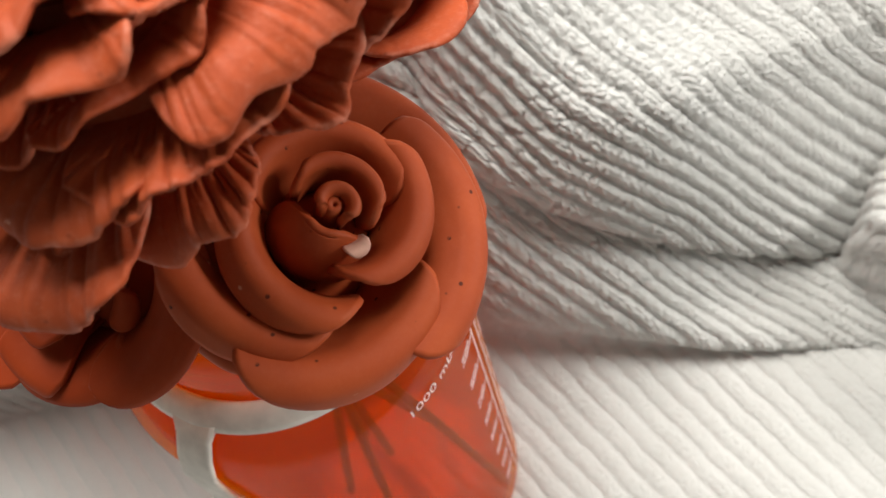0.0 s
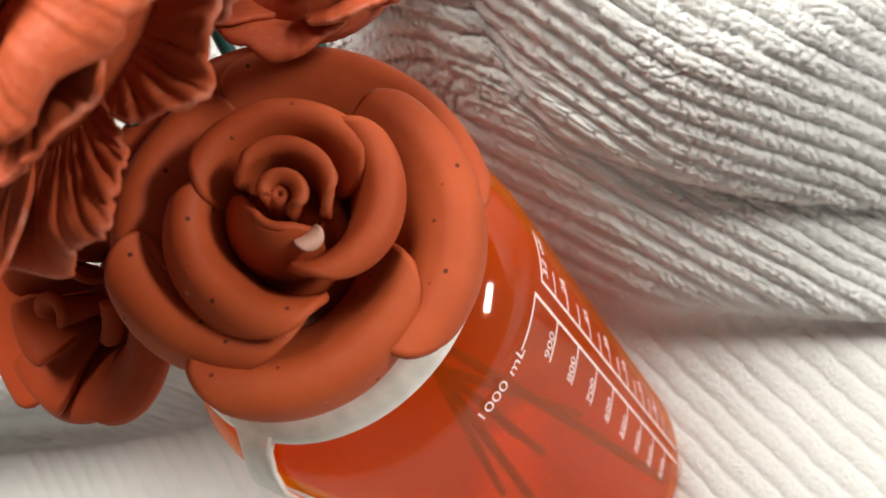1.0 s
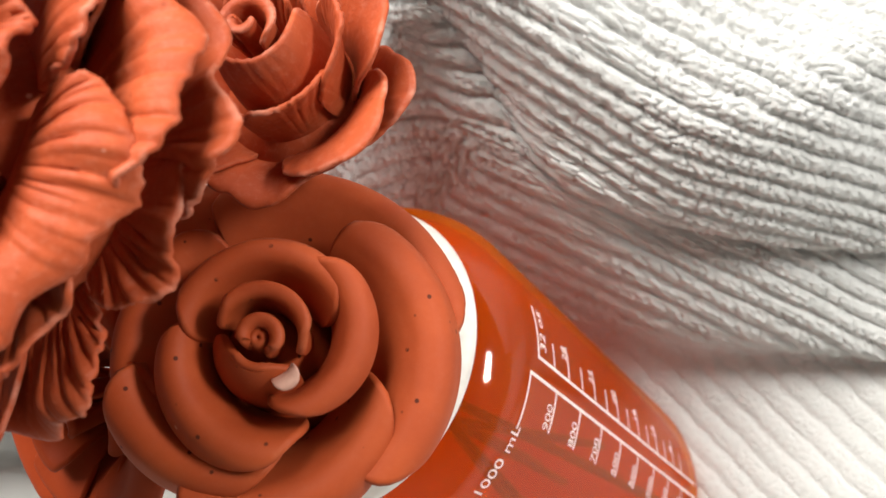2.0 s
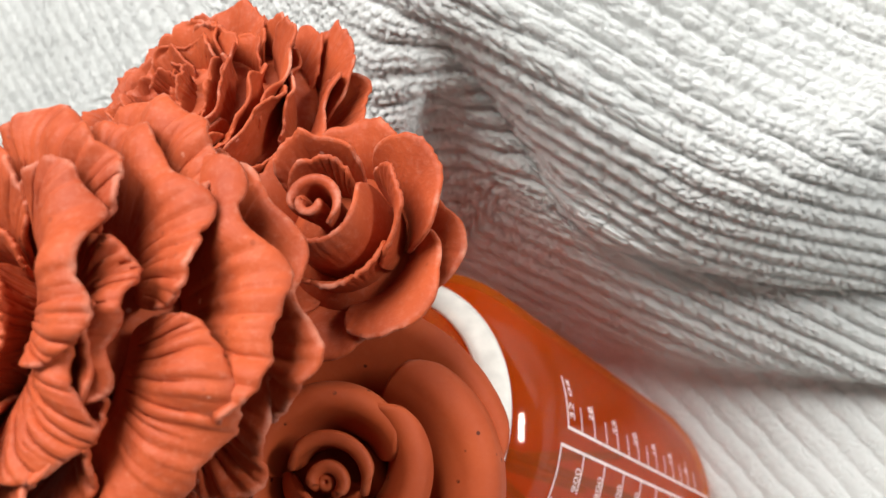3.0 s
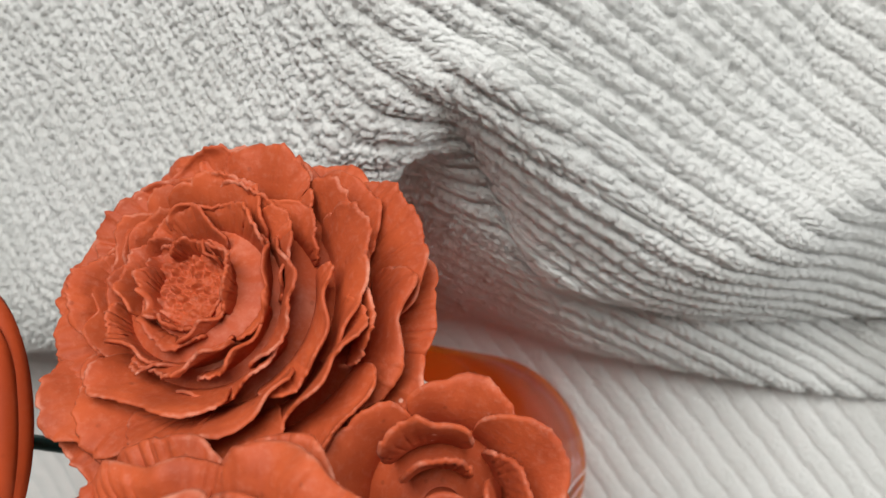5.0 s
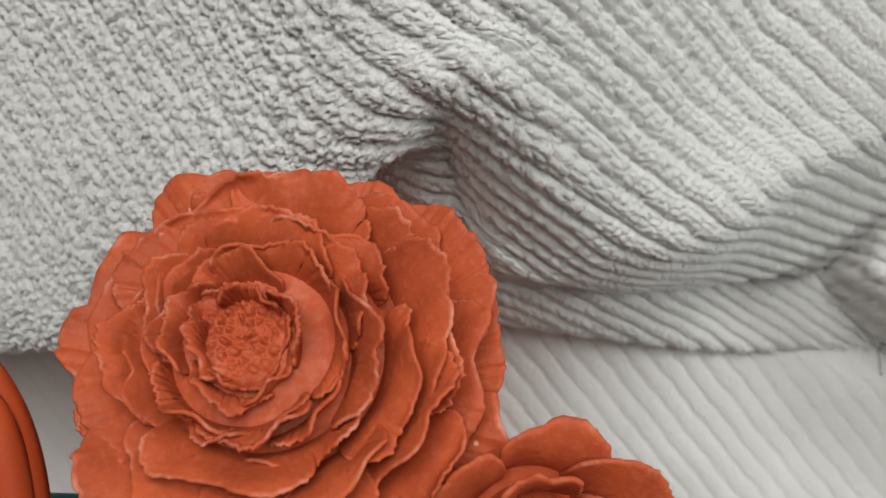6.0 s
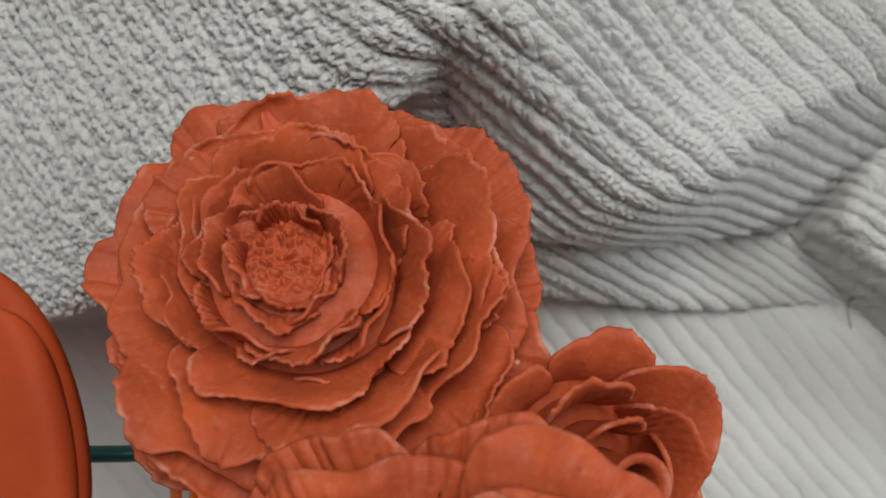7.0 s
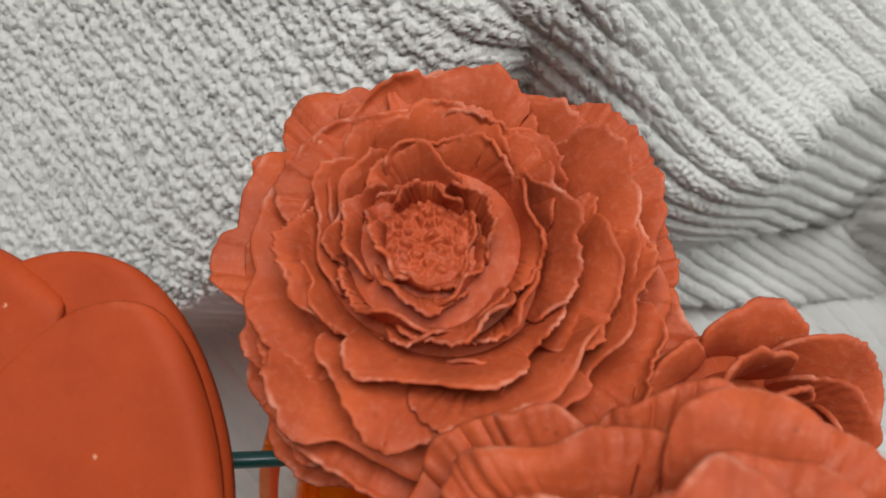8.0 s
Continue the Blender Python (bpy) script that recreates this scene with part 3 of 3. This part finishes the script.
bud_c = [dict(ang=80, half=150, r0=2.6, z0=4, r1=3.6, z1=16.6, roll=0.5, arc=120, spiral=-0.35, ends=8), dict(ang=250, half=150, r0=1.1, z0=4, r1=1.3, z1=17.2, roll=0.4, arc=150, spiral=0.3, ends=8)]
rose_c = bud_c + [dict(ang=-60, half=125, r0=8.2, z0=3, r1=6.0, z1=15.0, roll=0.6, arc=80, spiral=0.16, ends=(5, 3), crease=0.18, ragged=0.06, seed=3, nu=56, nv=18)]
rose_c += [
    dict(ang=95, half=62, r0=6, z0=0, r1=8.8, z1=14.6, roll=1.0, arc=60, ends=2.4, ruffle=0.5, ragged=0.12),
    dict(ang=102, half=54, r0=9, z0=-3, r1=14.0, z1=12.2, roll=1.8, arc=60, ends=2.3, ruffle=0.8, ragged=0.14),
    dict(ang=4, half=64, r0=10, z0=-3, r1=13.6, z1=12.4, roll=1.3, arc=80, ends=2.4, ruffle=0.6, ragged=0.2),
    dict(ang=-70, half=66, r0=9, z0=-4, r1=12.2, z1=11.4, roll=1.0, arc=90, ends=2.6, ruffle=0.5, ragged=0.24),
    dict(ang=22, half=58, r0=11, z0=-5, r1=18.8, z1=8.4, roll=2.4, arc=60, ends=(1.5, 2.2), ruffle=0.7, ragged=0.08),
    dict(ang=-42, half=62, r0=10, z0=-8, r1=20.0, z1=4.5, roll=3.0, arc=58, ends=(2.0, 1.5), ruffle=0.8, ragged=0.06),
    dict(ang=-104, half=56, r0=10, z0=-8, r1=19.5, z1=1.0, roll=2.4, arc=75, ends=2.2, ruffle=0.9, ragged=0.12),
    dict(ang=76, half=46, r0=11, z0=-7, r1=17.6, z1=3.4, roll=2.6, arc=80, ends=2.3, ruffle=1.0, ragged=0.1),
    dict(ang=148, half=54, r0=10, z0=-6, r1=17.6, z1=4.2, roll=2.4, arc=75, ends=2.2, ruffle=1.0, ragged=0.12),
    dict(ang=206, half=54, r0=10, z0=-7, r1=18.4, z1=2.0, roll=2.4, arc=75, ends=2.2, ruffle=1.0, ragged=0.12),
    dict(ang=-10, half=50, r0=10, z0=-9, r1=19.4, z1=-1.0, roll=2.4, arc=60, ends=2.0, ruffle=0.8, ragged=0.1),
]
for k, spec in enumerate(rose_c[3:]):
    spec.update(nu=64, nv=20, seed=60 + k, crease=0.22, waves=1.5)
rose = flower("rose", "small open terracotta plaster rose with torn petal edges", frame_of((-0.0285, 0.1100, 0.2665), (0.25, -0.06, 0.95), (0.88, 0.069, -0.47), 0.016), rose_c, ROUGH_CLAY, 1.1)
core(rose, [(0.0, 6), (5, 5), (9, -1), (15, -4), (13, -8), (6, -10), (0, -10)], ROUGH_CLAY)

peony_d = ringed([(5, 5.8, 5, 7.2, 11.4, 60, 0), (5, 7.6, 5, 9.8, 12.6, 58, 25)],
                 29, wild=1.0, inward=0.5, off=1.0, drift=(-3.0, 2.5), roll=1.3, arc=60, ends=2.6, ruffle=1.3, waves=1.9, crease=0.24, ragged=0.26, nu=80, nv=20)
peony_d += ringed([(5, 9.6, 4, 12.8, 13.0, 58, 5), (6, 11.8, 4, 15.8, 12.6, 54, 28), (6, 13.5, 3, 18.4, 11.8, 52, 8)],
                  19, wild=1.0, inward=0.45, off=1.3, drift=(-1.8, 1.5), roll=1.7, arc=58, ends=2.5, ruffle=1.6, waves=1.7, crease=0.26, ragged=0.22, nu=90, nv=24)
peony_d += ringed([(6, 15, 2, 21.2, 10.6, 50, 0), (7, 17.5, 0, 25.0, 8.2, 46, 22), (8, 19, -4, 28.2, 5.0, 43, 8), (9, 19, -8, 30.5, 0.3, 40, 30), (9, 18, -11, 32.0, -5.5, 40, 10)],
                  85, wild=0.8, inward=0.35, off=1.0, drift=(0.2, 0.0), roll=2.2, arc=60, ends=2.5, ruffle=1.8, waves=1.7, crease=0.42, ragged=0.19, nu=100, nv=26)
peony = flower("peony", "open terracotta plaster peony with a pitted centre", frame_of((-0.0725, 0.1400, 0.261), (-0.04, 0.26, 0.95), (1, 0, 0), 0.013) @ Matrix.Scale(1.08, 4), peony_d, ROUGH_CLAY, 0.75)
core(peony, [(0.0, 8.6)] + [(0.25 * k, 8.6 + 0.03 * k) for k in range(1, 25)] + [(7, 9.2), (9, 9.0), (13, 7.6), (17, 5.2), (21, 2), (25, -3), (24, -7), (19, -11), (6, -14), (0, -15)], ROUGH_CLAY, 1.9, (-3.0, 2.5))

rose_e = ringed([(2, 2, 4, 3, 15, 140, 0), (3, 3, 4, 6, 14.5, 75, 30)], 31, roll=1.2, arc=120, ends=4.0, ruffle=0.2, waves=1.0) + [
    dict(ang=12, half=60, r0=8, z0=13.0, r1=48.5, z1=6.5, roll=2.2, arc=110, power=1.0, ends=2.8, narrow=0.85, nu=60, nv=32),
    dict(ang=-14, half=60, r0=10, z0=14.8, r1=48.0, z1=9.0, roll=2.2, arc=110, power=1.0, ends=(3.0, 8.0), narrow=0.85, nu=60, nv=32),
    dict(ang=72, half=40, r0=8, z0=15.2, r1=38, z1=9.5, roll=2.2, arc=110, power=1.0, ends=(7, 3), nu=52, nv=28),
    dict(ang=94, half=56, r0=8, z0=13, r1=31, z1=6, roll=2.0, arc=110, power=1.0, ends=3.2, nu=52, nv=28),
    dict(ang=-92, half=62, r0=8, z0=12.5, r1=40, z1=5, roll=2.0, arc=110, power=1.0, ends=4, nu=52, nv=28),
    dict(ang=180, half=66, r0=8, z0=12, r1=34, z1=5, roll=2.0, arc=110, power=1.0, ends=4, nu=52, nv=28)]
rose = flower("rose", "large smooth terracotta plaster rose with broad petals", frame_of((-0.157, 0.108, 0.262), (-0.20, -0.03, 0.97), (1, 0, 0), 0.022), rose_e, PLAIN_CLAY, 1.8)
core(rose, [(0.0, 13), (9, 11), (24, 7), (27, 3), (16, -4), (6, -9), (0, -10)], PLAIN_CLAY)

rose_f = [
    dict(ang=60, half=150, r0=1.2, z0=-2, r1=2.0, z1=7, roll=0.8, arc=130, spiral=0.3, ends=6),
    dict(ang=200, half=80, r0=3.0, z0=-3, r1=6.0, z1=8, roll=1.4, arc=140, ends=3),
    dict(ang=-15, half=30, r0=4.0, z0=-3, r1=8.5, z1=4.5, roll=1.4, arc=140, ends=3),
    dict(ang=95, half=75, r0=5.0, z0=-3, r1=10, z1=8, roll=1.4, arc=140, ends=3),
    dict(ang=228, half=40, r0=5.0, z0=-4, r1=13.5, z1=6.0, roll=2.2, arc=120, ends=(2.4, 3)),
    dict(ang=-24, half=62, r0=9.0, z0=-6, r1=16.5, z1=6.5, roll=4.6, arc=95, spiral=0.26, ends=(5, 6)),
    dict(ang=262, half=60, r0=7.0, z0=-8, r1=12.5, z1=3.5, roll=3.6, arc=85, spiral=-0.15, ends=(4, 4)),
    dict(ang=175, half=62, r0=8.0, z0=-7, r1=20, z1=4, roll=3.6, arc=100, ends=4),
    dict(ang=80, half=64, r0=8.0, z0=-7, r1=19.0, z1=4, roll=3.6, arc=100, ends=4)]
for spec in rose_f:
    spec.update(nu=40, nv=20)
rose = flower("rose", "smooth terracotta plaster rose hanging over the bottle's rim", frame_of((-0.082, 0.063, 0.235), (-0.18, -0.52, 0.80), (1, 0, 0), 0.006) @ Matrix.Scale(1.07, 4), rose_f, PLAIN_CLAY, 1.5)
core(rose, [(0.0, -1), (4, -2), (8, -6), (9, -9), (6, -11), (0, -12)], PLAIN_CLAY)


# ---- stems ----
def stem(a, b):
    a, b = Vector(a), Vector(b)
    foot = Vector((BX + (BX - a.x) * 0.55, BY + (BY - a.y) * 0.55, 0.012))
    v, f = tube(bezier(a, a.lerp(b, 0.7), b + (b - foot).normalized() * 0.01, foot, 24), 0.0016)
    tagged(mesh_object("flower_stem", v, f, STEM_GREEN), "thin dark green wire stem running into the bottle", "stem", "flower stems")


stem((-0.043, 0.075, 0.226), (-0.060, 0.088, 0.195))
stem((-0.062, 0.088, 0.272), (-0.068, 0.092, 0.200))
stem((-0.034, 0.114, 0.250), (-0.058, 0.102, 0.198))
stem((-0.071, 0.140, 0.250), (-0.072, 0.112, 0.200))
stem((-0.142, 0.110, 0.221), (-0.088, 0.106, 0.207))
stem((-0.089, 0.064, 0.226), (-0.080, 0.082, 0.200))


# ---- support and room ----
def box(name, lo, hi, mat, label, category, kind=""):
    (a, b, c), (d, e, f) = lo, hi
    v = [(x, y, z) for x in (a, d) for y in (b, e) for z in (c, f)]
    fs = [(0, 1, 3, 2), (4, 6, 7, 5), (0, 4, 5, 1), (2, 3, 7, 6), (0, 2, 6, 4), (1, 5, 7, 3)]
    return tagged(mesh_object(name, v, fs, mat, smooth=False), label, category, kind=kind)


box("mattress", (-0.6, -0.5, -0.5), (0.8, 0.9, -0.006), BED, "plain grey covered mattress under the towel", "mattress")
room = (("floor", (-1.6, -1.6, -0.52), (1.8, 1.8, -0.5)), ("ceiling", (-1.6, -1.6, 1.9), (1.8, 1.8, 2.0)), ("wall_west", (-1.7, -1.6, -0.5), (-1.6, 1.8, 1.9)), ("wall_east", (1.8, -1.6, -0.5), (1.9, 1.8, 1.9)),
        ("wall_south", (-1.6, -1.7, -0.5), (1.8, -1.6, 1.9)), ("wall_north", (-1.6, 1.8, -0.5), (1.8, 1.9, 1.9)))
for name, lo, hi in room:
    box(name, lo, hi, WALL, "plain pale painted surface closing the room", name.split("_")[0], "structure")


# ---- the scale printed on the bottle ----
def on_bottle(verts, faces, label):
    """Bends flat drawing (millimetres: x round the bottle from azimuth 0, y = height) on to the bottle's wall."""
    out = []
    for x, y, lift in verts:
        a = x / 44.5
        r = (44.56 + lift) * MM
        out.append((r * math.cos(a), r * math.sin(a), y * MM))
    ob = mesh_object("printed_mark", out, faces, PRINT, bottle, label, smooth=False)
    if label:
        ob["kind"] = "stuff"


def mark(x0, x1, y0, y1):
    n = max(2, int(abs(x1 - x0) / 1.0) + 1)
    verts, faces = [], []
    for i in range(n + 1):
        x = x0 + (x1 - x0) * i / n
        verts += [(x, y0, 0), (x, y1, 0), (x, y1, 0.06), (x, y0, 0.06)]
    for i in range(n):
        for k in range(4):
            a, b = 4 * i + k, 4 * i + (k + 1) % 4
            faces.append((a, a + 4, b + 4, b))
    on_bottle(verts, faces, "")


def lettering(text, x, y, height):
    cu = bpy.data.curves.new("lettering", "FONT")
    cu.body, cu.size, cu.extrude = text, height / 0.7, 0.03
    holder = bpy.data.objects.new("lettering", cu)
    me = bpy.data.meshes.new_from_object(holder)
    verts = [(x + v.co.x, y + v.co.y, 0.04 + v.co.z) for v in me.vertices]
    faces = [tuple(p.vertices) for p in me.polygons]
    bpy.data.objects.remove(holder)
    bpy.data.meshes.remove(me)
    on_bottle(verts, faces, "white printed lettering " + text)


mark(-4.3, -3.5, 12, 163)
mark(0.5, 1.3, 12, 159)
mark(-17.0, -4.3, 162.3, 163)
lettering("1000 mL", -34.5, 161.0, 3.6)
for k in range(1, 9):
    z = 163 - 16.5 * k
    mark(-14.0, -4.3, z, z + 0.7)
    lettering(str(1000 - 100 * k), -14.0, z + 1.4, 3.0)
mark(1.3, 14.0, 158.3, 159)
lettering("32 oz", 3.0, 154.0, 3.4)
for k in range(1, 14):
    z = 158.3 - 9.8 * k
    mark(1.3, 10.0 if k % 2 == 0 else 7.5, z, z + 0.6)
    if k % 2 == 0:
        lettering(str(32 - 2 * k), 5.5, z + 1.2, 2.8)
